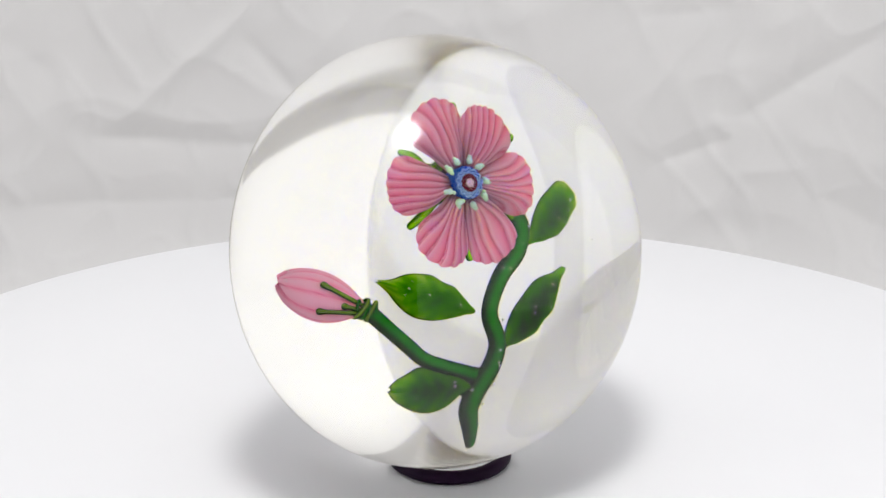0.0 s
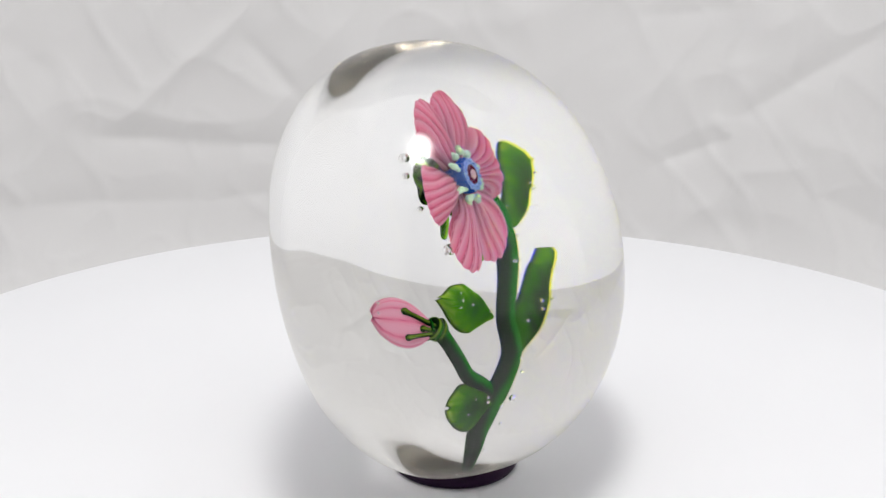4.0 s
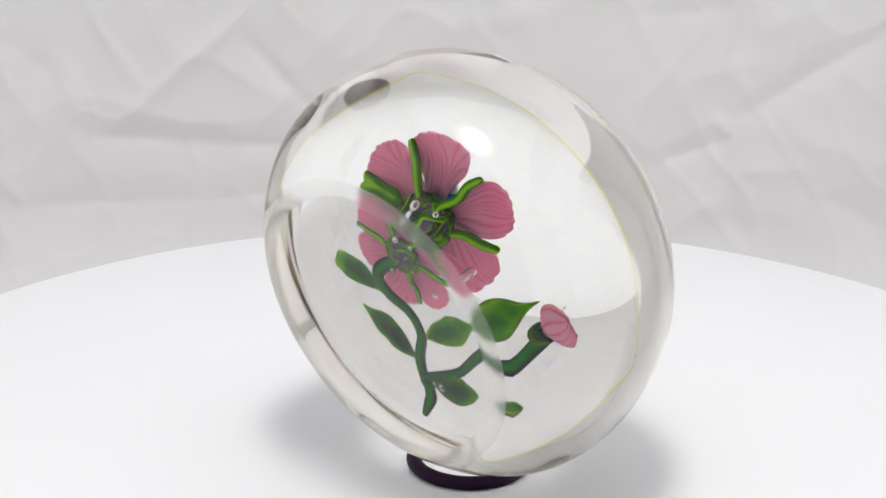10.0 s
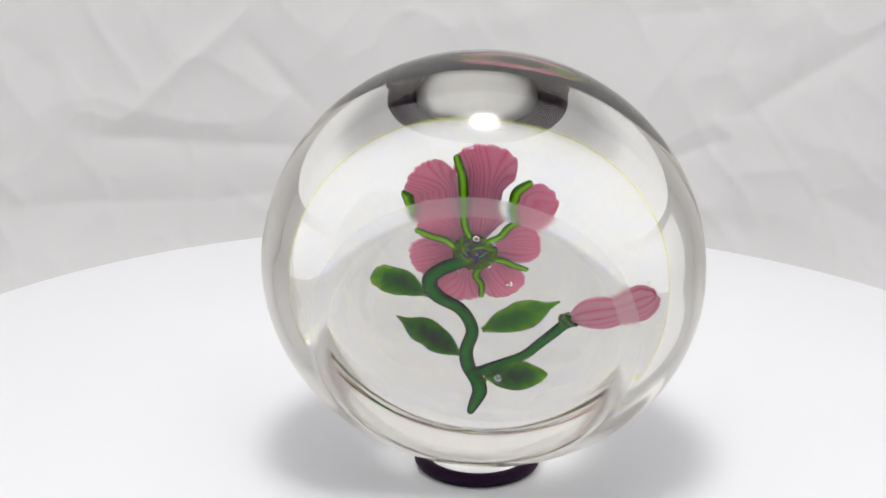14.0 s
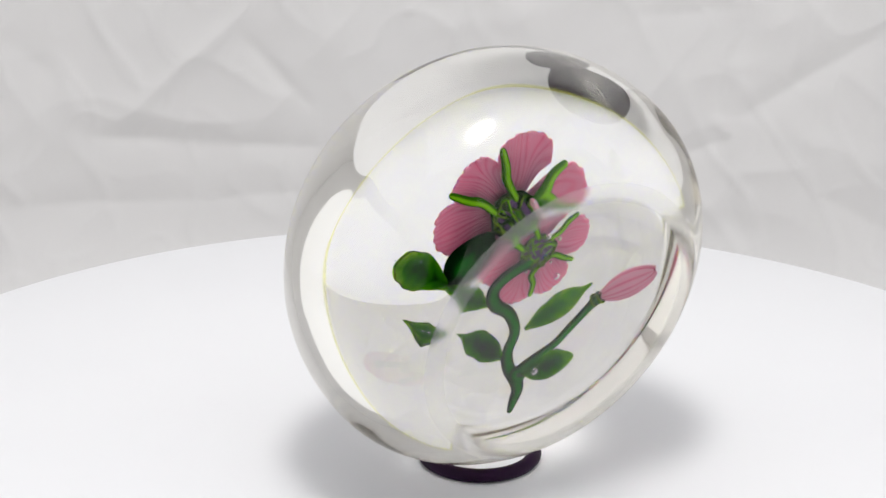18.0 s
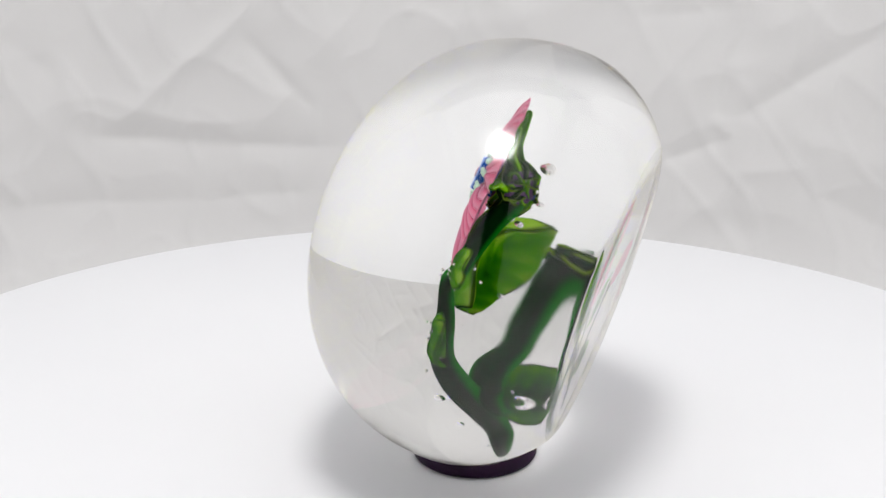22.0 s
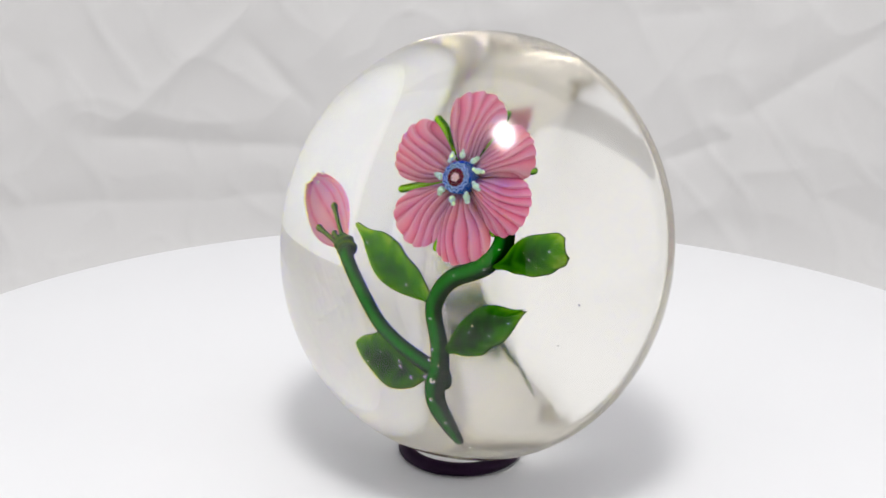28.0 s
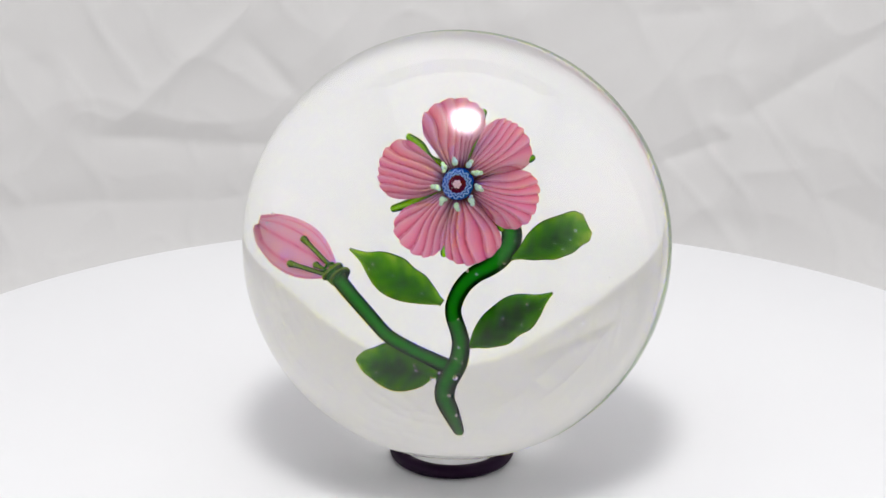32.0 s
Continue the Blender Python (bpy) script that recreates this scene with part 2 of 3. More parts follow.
# creases on the cloth behind the table: from, to (across, along the cloth's run), width, depth in millimetres
CREASES = [((-125, 30), (-75, 74), 3.5, 1.1), ((-79, 65), (-54, 37), 4.5, -1.2), ((-133, 27), (-93, 25), 5, -1.3), ((-93, 25), (-45, 24), 5, -1.2),
           ((-166, 1), (-96, 4), 5, -0.9), ((-96, 4), (-45, 9), 4, -0.7), ((-165, 13), (-157, 2), 3, 1.0), ((-143, 52), (-134, 33), 5, 0.7),
           ((-162, 63), (-141, 46), 6, -0.6), ((89, 34), (142, 67), 6, -1.5), ((64, 19), (90, 29), 4, -1.1), ((87, 36), (89, 56), 5, -0.8),
           ((89, 56), (96, 72), 5, -0.7), ((85, 37), (91, 30), 2.5, 0.9), ((91, 17), (117, 19), 4, 0.8), ((91, 8), (100, -12), 5, -0.7),
           ((117, 12), (149, -4), 6, -0.9), ((113, 31), (147, 19), 6, 0.7), ((61, 72), (94, 76), 4, -0.6), ((96, 66), (117, 75), 5, 0.6),
           ((-25, 65), (32, 74), 8, 0.8), ((-53, 53), (-41, 71), 6, 0.7), ((71, -8), (92, 12), 5, 0.6)]


def cloth_sweep():
    """One sheet: it lies under the turntable, bends up behind it and stands as the wall."""
    floor_z, wall_y, bend = -0.100, 0.300, 0.05
    bm = bmesh.new()
    # finer where the cloth shows behind the table
    xs = [-0.45 + 0.0065 * i for i in range(40)] + [-0.19 + 0.38 * i / 300 for i in range(301)] + [0.1965 + 0.0065 * i for i in range(40)]
    runs = [-0.62 + 0.005 * i for i in range(180)] + [0.28 + 0.16 * i / 134 for i in range(135)] + [0.445 + 0.005 * i for i in range(88)]
    nx, ns = len(xs) - 1, len(runs) - 1
    grid = []
    for j in range(ns + 1):
        s = runs[j]
        row = []
        for i in range(nx + 1):
            x = xs[i]
            arc = bend * math.pi / 2
            start = wall_y - bend
            if s < start:
                q, nrm = Vector((x, s, floor_z)), Vector((0, 0, 1))
            elif s < start + arc:
                a = (s - start) / bend
                q, nrm = Vector((x, start + bend * math.sin(a), floor_z + bend * (1 - math.cos(a)))), Vector((0, -math.sin(a), math.cos(a)))
            else:
                q, nrm = Vector((x, wall_y, floor_z + bend + s - start - arc)), Vector((0, -1, 0))
            p2 = Vector((x * 1000, (s - start - arc) * 1000))
            h = 2.6 * noise.noise(Vector((x * 9, s * 9, 1))) + 1.0 * noise.noise(Vector((x * 24, s * 20, 5)))
            h += 1.1 * (1 - abs(noise.noise(Vector((x * 13 + s * 7, s * 15 - x * 4, 3))))) ** 6 + 0.7 * (1 - abs(noise.noise(Vector((x * 31, s * 29 + x * 12, 8))))) ** 10 + 0.3 * (1 - abs(noise.noise(Vector((x * 52 - s * 20, s * 47, 11))))) ** 12 + 0.12 * noise.noise(Vector((x * 90, s * 80, 2)))
            for a, b, w, d in CREASES:
                h += fold(p2, a, b, 0.75 * w, 1.35 * d)
            row.append(bm.verts.new(q + nrm * h * MM))
        grid.append(row)
    for j in range(ns):
        for i in range(nx):
            bm.faces.new((grid[j][i], grid[j][i + 1], grid[j + 1][i + 1], grid[j + 1][i]))
    ob = link_mesh("backdrop", bm, cloth_mat)
    return tagged(ob, "wrinkled white cotton sheet hung behind the turntable", "backdrop", kind="structure")


def tent_sheet(name, m, w, h, label):
    """A loosely hung side of the light tent, with some waves."""
    bm = bmesh.new()
    n = 40
    g = [[bm.verts.new((w * (i / n - 0.5), h * (j / n - 0.5), 0.006 * noise.noise(Vector((i * 0.25, j * 0.2, w * 9))) + 0.003 * noise.noise(Vector((i * 0.6, j * 0.6, h * 7)))))
          for i in range(n + 1)] for j in range(n + 1)]
    for j in range(n):
        for i in range(n):
            bm.faces.new((g[j][i], g[j][i + 1], g[j + 1][i + 1], g[j + 1][i]))
    ob = link_mesh(name, bm, cloth_mat)
    ob.matrix_world = m
    return tagged(ob, label, "tent wall", kind="structure")


cloth_sweep()
tent_sheet("wall_west", pose(-0.45, -0.15, 0.38, 90, 0, 90), 0.95, 0.98, "white cotton side wall of the photo tent")
tent_sheet("wall_east", pose(0.45, -0.15, 0.38, 90, 0, -90), 0.95, 0.98, "white cotton side wall of the photo tent")
tent_sheet("wall_south", pose(0.275, -0.62, 0.38, 90, 0, 180), 0.35, 0.98, "white cotton front flap of the photo tent")
tent_sheet("wall_south_west", pose(-0.285, -0.62, 0.38, 90, 0, 180), 0.33, 0.98, "white cotton front flap of the photo tent")
tent_sheet("ceiling", pose(0, -0.16, 0.86, 180), 0.92, 0.95, "white cotton top of the photo tent")



def dim_room():
    """The unlit room that the open front of the tent looks into."""
    bm = bmesh.new()
    bmesh.ops.create_cube(bm, size=1)
    bmesh.ops.scale(bm, vec=(2.4, 2.8, 1.5), verts=bm.verts)
    bmesh.ops.translate(bm, vec=(0, -0.7, 0.643), verts=bm.verts)
    bmesh.ops.reverse_faces(bm, faces=bm.faces)
    return tagged(link_mesh("wall_room", bm, room_mat, smooth=False), "dim grey walls of the room round the photo tent", "wall", kind="structure")


dim_room()
TABLE_R = 140.59
turntable = tagged(new("turntable"), "round white matt turntable carrying the glass paperweight", "turntable")
R = TABLE_R * MM
part("platter", revolve([(0, 0), (R * 0.5, 0), (R - 0.002, 0), (R - 0.0008, -0.0004), (R, -0.0015), (R, -0.006), (R - 0.0015, -0.0075), (0, -0.0075)], 160),
     table_mat, turntable, "smooth white round platter")
part("foot", revolve([(0, -0.0075), (0.052, -0.0075), (0.056, -0.012), (0.066, -0.094), (0.068, -0.100), (0, -0.100)], 64), metal_mat, turntable)

ring = link_mesh("ring_stand", revolve([(10.55 * MM + 1.45 * MM * math.cos(a), 1.3 * MM + 1.3 * MM * math.sin(a)) for a in (2 * math.pi * k / 20 for k in range(21))], 96), rubber_mat)
bmr = bmesh.new()
bmr.from_mesh(ring.data)
bmesh.ops.remove_doubles(bmr, verts=bmr.verts, dist=1e-7)
bmesh.ops.recalc_face_normals(bmr, faces=bmr.faces)
bmr.to_mesh(ring.data)
bmr.free()
tagged(ring, "black rubber ring under the glass paperweight", "ring stand")

# ---- the paperweight ----
TILT = radians(15.78)
AXIS = Vector((0, -math.cos(TILT), math.sin(TILT)))      # from the flat base to the crown
UPWARD = Vector((0, math.sin(TILT), math.cos(TILT)))
G_R, G_T, G_UE, G_RB, G_PW, G_PL, G_HOLLOW = 40.413, 55.682, 20.86, 27.668, 2.152, 2.127, 0.6
FLAT = Vector((-3.232, 6.240, 41.206)) * MM - AXIS * G_UE * MM   # centre of the flat base
SEAT = Matrix((( 1, UPWARD.x, AXIS.x, FLAT.x), (0, UPWARD.y, AXIS.y, FLAT.y), (0, UPWARD.z, AXIS.z, FLAT.z), (0, 0, 0, 1)))

paperweight = tagged(new("paperweight"), "clear domed glass paperweight holding a pink flower, tilted upright", "paperweight")


def glass_profile():
    b = G_UE / (1 - (G_RB / G_R) ** G_PL) ** (1 / G_PL)
    side = lambda u: G_R * (1 - ((G_UE - u) / b) ** G_PL) ** (1 / G_PL)
    hollow = lambda r: G_HOLLOW * (1 - (r / G_RB) ** 2)
    pts = [(r, hollow(r)) for r in (0.8 * k for k in range(30))]
    # rounded foot rim
    e0, e1 = Vector((G_RB - 2.2, hollow(G_RB - 2.2))), Vector((side(1.6), 1.6))
    c = Vector((G_RB, 0.0))
    for k in range(9):
        t = k / 8
        q = e0 * (1 - t) ** 2 + c * 2 * t * (1 - t) + e1 * t * t
        pts.append((q.x, q.y))
    for k in range(1, 25):
        u = 1.6 + (G_UE - 1.6) * k / 24
        pts.append((side(u), u))
    for k in range(1, 45):
        a = math.pi / 2 * k / 44
        pts.append((max(0, G_R * max(0, math.cos(a)) ** (2 / G_PW)) if k < 44 else 0, G_UE + (G_T - G_UE) * math.sin(a) ** (2 / G_PW)))
    return [(r * MM, u * MM) for r, u in pts]


BASE_LEAN = -0.012
bm = revolve(glass_profile(), 192)
for v in bm.verts:
    # hand-worked glass: long shallow waves, stronger on the ground lower side; an uneven base
    r_, u_ = math.hypot(v.co.x, v.co.y), v.co.z
    if r_ > (G_RB - 0.4) * MM and u_ > 1.2 * MM:
        low = max(0.0, 1 - u_ / (16 * MM))
        h = 0.005 + 0.02 * low
        d = h * noise.noise(v.co * 95) + 0.4 * h * noise.noise(v.co * 230)
        v.co += v.co.normalized() * d * MM
    elif r_ < (G_RB - 2) * MM and u_ < 3 * MM:
        v.co.z += (0.005 * noise.noise(v.co * 110) + 0.001 * noise.noise(v.co * 300)) * MM
    # the base is ground a little askew
    w = max(0.0, 1 - u_ / (9 * MM))
    v.co.z += BASE_LEAN * v.co.x * w * w * (3 - 2 * w)
for f in bm.faces:
    c = f.calc_center_median()
    r_ = math.hypot(c.x, c.y)
    c.z -= BASE_LEAN * c.x
    if c.z < 1.0 * MM and r_ > (G_RB - 3.2) * MM:
        f.material_index = 1
    elif c.z < 12 * MM and r_ > (G_RB - 0.5) * MM:
        f.material_index = 2
    elif c.z < 3 * MM:
        f.material_index = 3
part("glass_body", bm, [glass, glass_rim, glass_side, glass_base], paperweight, "clear crystal dome with a polished flat base", SEAT)

DEPTH0 = 26.9


def depth(x, y):
    """How deep the arched lampwork lies, above the flat base."""
    return DEPTH0 + 0.0828 * y - 0.0118 * x * x - 0.0101 * y * y


def inlay(x, y, lift=0.0):
    return SEAT @ (Vector((x, y, depth(x, y) + lift)) * MM)


def inl_tube(points, radius, lift=0.0, **kw):
    """A rod in the layer; the points are x, y and a lift of their own, in millimetres."""
    pts = [Vector((x, y, depth(x, y) + lift + (z[0] if z else 0))) * MM for x, y, *z in points]
    return tube(pts, radius, **kw)


def sheet(outline, length, cols, rows, thick, camber, grain=lambda t, s: 0.0):
    """A closed blade: outline(t) gives the half widths on both sides at t along it; camber(t, s) its height."""
    bm = bmesh.new()
    la, ll = bm.verts.layers.float.new("across"), bm.verts.layers.float.new("along")
    ls, lt = bm.verts.layers.float.new("side"), bm.verts.layers.float.new("thread")
    faces = {}
    for side in (1, -1):
        g = []
        for j in range(rows + 1):
            t = j / rows
            x0, lo, hi = outline(t)
            row = []
            for i in range(cols + 1):
                s = 2 * i / cols - 1
                y = hi * s if s > 0 else lo * -s
                rim = (1 - min(1, abs(s)) ** 4) * (1 - (2 * t - 1) ** 6)
                xx, z = x0(s) if callable(x0) else x0, camber(t, s)
                v = bm.verts.new(Vector((xx, y, z + side * thick * (0.12 + 0.88 * max(0, rim) ** 0.5) / 2)) * MM)
                v[la] = max(abs(s), abs(2 * t - 1) ** 3)
                v[ll], v[ls], v[lt] = t, s, grain(t, s)
                row.append(v)
            g.append(row)
        faces[side] = g
        for j in range(rows):
            for i in range(cols):
                q = (g[j][i], g[j][i + 1], g[j + 1][i + 1], g[j + 1][i])
                bm.faces.new(q if side > 0 else q[::-1])
    a, b = faces[1], faces[-1]
    loop = lambda g: [g[0][i] for i in range(cols + 1)] + [g[j][cols] for j in range(1, rows + 1)] + [g[rows][i] for i in range(cols - 1, -1, -1)] + [g[j][0] for j in range(rows - 1, 0, -1)]
    la_, lb_ = loop(a), loop(b)
    for i in range(len(la_)):
        k = (i + 1) % len(la_)
        bm.faces.new((la_[i], lb_[i], lb_[k], la_[k]))
    bmesh.ops.recalc_face_normals(bm, faces=bm.faces)
    return bm


def make_petal(turn, half, length, seed):
    """A fan of fused rods: rounded ridges in front, fine drawn-out lines behind, a scalloped rim."""
    rng = random.Random(seed)
    ph = [rng.uniform(0, 6.3) for _ in range(6)]
    count = rng.choice((3.4, 3.8, 4.2))
    cols, rows, start = 84, 26, 2.0
    rim = lambda s: 1 - 0.13 * s * s - 0.17 * s ** 6

    def ridge(t, s):
        k = count * (s + 0.10 * math.sin(3.4 * t + ph[0] + 2.2 * s) * t + 0.07 * math.sin(5.5 * t + ph[1] - 3 * s)) + 0.35 * math.sin(2.6 * s + ph[2])
        u = k - math.floor(k)
        return u, min(1.0, u / 0.22) ** 0.6 * (1 - max(0.0, (u - 0.22) / 0.78) ** 1.7 * 0.85), math.floor(k)

    def lines(t, s):
        k = 4.6 * s * (1 + 0.25 * t) + 1.2 * t ** 3 * math.sin(3.4 * s + ph[3]) + 0.35 * math.sin(6 * t + ph[4] + 3 * s) + 0.3 * math.sin(7 * s + ph[5])
        return abs(math.sin(math.pi * k)) ** 0.5

    bm = bmesh.new()
    la, ll = bm.verts.layers.float.new("across"), bm.verts.layers.float.new("along")
    lt = bm.verts.layers.float.new("thread")
    sides = []
    for front in (True, False):
        grid = []
        for j in range(rows + 1):
            t = j / rows
            row = []
            for i in range(cols + 1):
                s = 2 * i / cols - 1
                u, h, which = ridge(t, s)
                swell = 0.6 + 0.4 * math.sin(which * 2.1 + ph[4])
                r = start + (length * rim(s) - start) * t + (0.38 * (h - 0.75) + 0.16 * (swell - 0.6)) * t ** 7
                a = radians(half) * s * (1 + 0.04 * math.sin(5 * t + ph[5])) + 0.05 * t * t * math.sin(ph[1])
                arch = 0.60 * math.sin(math.pi * min(1, t * 0.93)) * (1 - 0.55 * s * s) - 0.45 * s ** 4 - 0.55 * t * t + 0.16 * math.sin(3 * s + 4 * t + ph[3])
                body = max(0.0, (1 - abs(s) ** 6) * (1 - t ** 10)) ** 0.5
                if front:
                    z = arch + body * (0.26 + 0.46 * swell * h * (0.45 + 0.55 * math.sin(math.pi * min(1, 0.25 + 0.75 * t))))
                else:
                    z = arch - body * (0.36 + 0.06 * lines(t, s))
                v = bm.verts.new(Vector((r * math.cos(a), r * math.sin(a), z)) * MM)
                v[la], v[ll], v[lt] = abs(s), t, u if front else 0.97 - 0.62 * lines(t, s)
                row.append(v)
            grid.append(row)
        sides.append(grid)
        for j in range(rows):
            for i in range(cols):
                q = (grid[j][i], grid[j][i + 1], grid[j + 1][i + 1], grid[j + 1][i])
                bm.faces.new(q if front else q[::-1])
    around = [(0, i) for i in range(cols + 1)] + [(j, cols) for j in range(1, rows + 1)] + [(rows, i) for i in range(cols - 1, -1, -1)] + [(j, 0) for j in range(rows - 1, 0, -1)]
    for (j0, i0), (j1, i1) in zip(around, around[1:] + around[:1]):
        bm.faces.new((sides[0][j0][i0], sides[1][j0][i0], sides[1][j1][i1], sides[0][j1][i1]))
    bmesh.ops.recalc_face_normals(bm, faces=bm.faces)
    return part("petal", bm, petal_mat, flower, at=HEART @ pose(0, 0, rng.uniform(-0.2, 0.2) * MM, 0, 0, turn))


# the open flower: knot of threads behind, six petals, sepals, cane and stamens
HEART = SEAT @ pose(1.08 * MM, 9.5 * MM, 25.3 * MM, -4.3, 3.2, 0)
flower = part("flower", ball(3.0 * MM, 1.1, 1.05, 0.62, 24, 14), purple_mat, paperweight, "pink six-petalled flower with a blue centre", HEART @ pose(0, 0, -2.2 * MM))
flower_inv = flower.matrix_basis.inverted()


def on_flower(ob, m):
    ob.matrix_basis = flower_inv @ m
    return ob


for k, (turn, half, length) in enumerate([(103, 30, 12.1), (44, 27.5, 11.7), (-12, 30.5, 11.8), (-72, 30, 12.1), (-127, 27, 12.3), (173, 30, 12.1)]):
    ob = make_petal(turn, half, length, k)
    on_flower(ob, ob.matrix_basis)
for turn, length in ((142, 10.4), (75.7, 11.0), (22.3, 11.4), (204, 10.8), (263, 11.0), (-42, 9.6)):
    w0 = math.sin(turn) * 0.6
    pts = [Vector((r * math.cos(radians(turn)) - w * math.sin(radians(turn)), r * math.sin(radians(turn)) + w * math.cos(radians(turn)), z)) * MM
           for r, w, z in ((1.4, 0.4, -2.9), (3.4, w0, -2.0), (5.6, -w0, -1.1), (7.8, 0.6 * w0, -0.9), (length - 0.6, 0, -0.8))]
    girth = lambda t: (0.40 + 0.30 * math.sin(2.1 * t + 0.3) ** 2) * MM
    ob = part("sepal", tube(pts, girth, segs=16, flat=0.7), sepal_mat, flower)
    on_flower(ob, HEART)

cane_z = 0.7
for name, prof, mat, z in (("cane", [(0, -1.9), (2.2, -1.9), (2.35, -0.5), (2.28, 0.80), (2.1, 1.05), (0, 1.05)], blue_mat, cane_z),
                           ("ruby_ring", [(0, 1.05), (1.32, 1.05), (1.26, 1.2), (0, 1.24)], red_mat, cane_z)):
    ob = part(name, revolve([(r * MM, h * MM) for r, h in prof], 28), mat, flower)
    on_flower(ob, HEART @ pose(0, 0, z * MM))
for r, n, size in ((1.93, 26, 0.29), (1.47, 26, 0.26)):
    for k in range(n):
        a = 2 * math.pi * k / n
        ob = part("star_rod", ball(size * MM, 1.2, 0.38, 0.5, 10, 6), sky_mat, flower)
        on_flower(ob, HEART @ pose(r * MM * math.cos(a), r * MM * math.sin(a), (cane_z + 1.13) * MM, 0, 0, math.degrees(a) + (40 if k % 2 else -40)))
for k in range(7):
    # a bundle of pale rods at the cane's centre
    a, r = 2 * math.pi * k / 6, 0.0 if k == 6 else 0.44
    ob = part("cane_heart", ball((0.30 if k == 6 else 0.24) * MM, 1, 1, 0.7, 10, 6), heart_mat, flower)
    on_flower(ob, HEART @ pose(r * MM * math.cos(a), r * MM * math.sin(a), (cane_z + 1.27) * MM))
rng = random.Random(7)
for turn in (102, 64, 33, -7, -45, -88, -131, -169, 133):
    # each stamen is a stretched bead with one or two smaller ones on it
    a = radians(turn)
    bm = ball(rng.uniform(0.46, 0.56) * MM, 1.1, 0.95, 0.95, 12, 8)
    bmesh.ops.create_uvsphere(bm, u_segments=10, v_segments=6, radius=rng.uniform(0.30, 0.40) * MM, matrix=Matrix.Translation((0.55 * MM, rng.uniform(-0.3, 0.3) * MM, -0.05 * MM)))
    if turn % 2:
        bmesh.ops.create_uvsphere(bm, u_segments=10, v_segments=6, radius=0.30 * MM, matrix=Matrix.Translation((-0.45 * MM, 0.35 * MM, 0.2 * MM)))
    ob = part("stamen", bm, mint_mat, flower)
    on_flower(ob, HEART @ pose(3.15 * MM * math.cos(a), 3.15 * MM * math.sin(a), 1.15 * MM, 0, 12, turn))
for turn, r, size in ((20, 1.5, 1.3), (140, 1.7, 1.45), (255, 1.4, 1.2), (315, 2.2, 0.9), (85, 2.3, 0.95)):
    # violet lumps that the threads hold
    ob = part("bead", ball(size * MM, 1.1, 0.9, 0.8, 14, 9), purple_mat, flower)
    on_flower(ob, HEART @ pose(r * MM * math.cos(radians(turn)), r * MM * math.sin(radians(turn)), -2.9 * MM, 0, 0, turn))
ob = part("bead", ball(0.75 * MM, 1, 1, 0.8, 14, 9), blue_mat, flower, "cobalt blue glass bead")
on_flower(ob, HEART @ pose(-0.9 * MM, -0.5 * MM, -3.5 * MM))
for k in range(34):
    # tangled threads over the back of the knot
    a, w, dip = 2 * math.pi * k / 34 + rng.uniform(-0.3, 0.3), rng.uniform(-1.6, 1.6), rng.uniform(-0.35, 0.6)
    pts = [Vector((r * math.cos(a + w * q), r * math.sin(a + w * q), z)) * MM
           for r, q, z in ((rng.uniform(0.3, 1.9), 1.0, -3.5 - dip), (rng.uniform(1.6, 2.8), rng.uniform(0.2, 0.6), -3.4 - dip), (rng.uniform(2.6, 3.4), -0.1, -3.0 - 0.5 * dip), (rng.uniform(3.2, 4.0), -0.35, -2.1),
                           (rng.uniform(3.0, 4.1), 0.25, -1.5), (rng.uniform(2.4, 3.4), 0.8, -1.0))]
    girth = rng.uniform(0.17, 0.36)
    ob = part("thread", tube(pts, girth * MM, segs=8, steps=4), knot_mat if k % 3 else sepal_mat, flower)
    on_flower(ob, HEART)

# glints of trapped air round the knot
for k in range(8):
    a, r = rng.uniform(0, 6.28), rng.uniform(0.8, 3.3)
    spot = HEART @ Vector((r * math.cos(a) * MM, r * math.sin(a) * MM, rng.uniform(-4.7, -3.7) * MM + 0.3 * r * MM))
    part("air_bubble", ball(rng.uniform(0.16, 0.34) * MM, u=14, v=9), bubble_mat, paperweight, at=Matrix.Translation(spot))

# the stem and its leaves
STEM = [(2.6, 7.9, -4.4), (6.2, 6.0, -3.5), (8.7, 3.7, -2.6), (9.1, 1.3, -1.9), (7.9, -1.0, -1.4), (6.4, -2.4, -0.9), (4.5, -3.7, -0.4), (2.9, -5.5, -0.1), (1.75, -7.9, 0.0), (1.6, -9.8, 0.1),
        (2.4, -12.2, 0.4), (2.7, -14.0, 0.5), (2.1, -16.5, 0.1), (0.5, -19.0, -0.3), (0.0, -21.0, -0.5), (0.8, -22.9, -0.6), (1.6, -24.7, -0.7)]
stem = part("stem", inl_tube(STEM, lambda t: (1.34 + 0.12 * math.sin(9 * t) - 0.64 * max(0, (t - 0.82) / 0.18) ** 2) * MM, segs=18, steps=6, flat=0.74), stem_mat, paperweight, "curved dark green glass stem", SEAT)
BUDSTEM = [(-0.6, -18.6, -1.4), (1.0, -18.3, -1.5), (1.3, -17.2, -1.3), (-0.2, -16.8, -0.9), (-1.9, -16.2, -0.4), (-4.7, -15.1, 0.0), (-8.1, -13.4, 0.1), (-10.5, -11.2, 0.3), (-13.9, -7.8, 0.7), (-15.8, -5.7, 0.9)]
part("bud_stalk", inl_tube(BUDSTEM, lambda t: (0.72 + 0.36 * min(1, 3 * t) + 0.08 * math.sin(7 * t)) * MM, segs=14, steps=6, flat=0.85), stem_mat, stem)


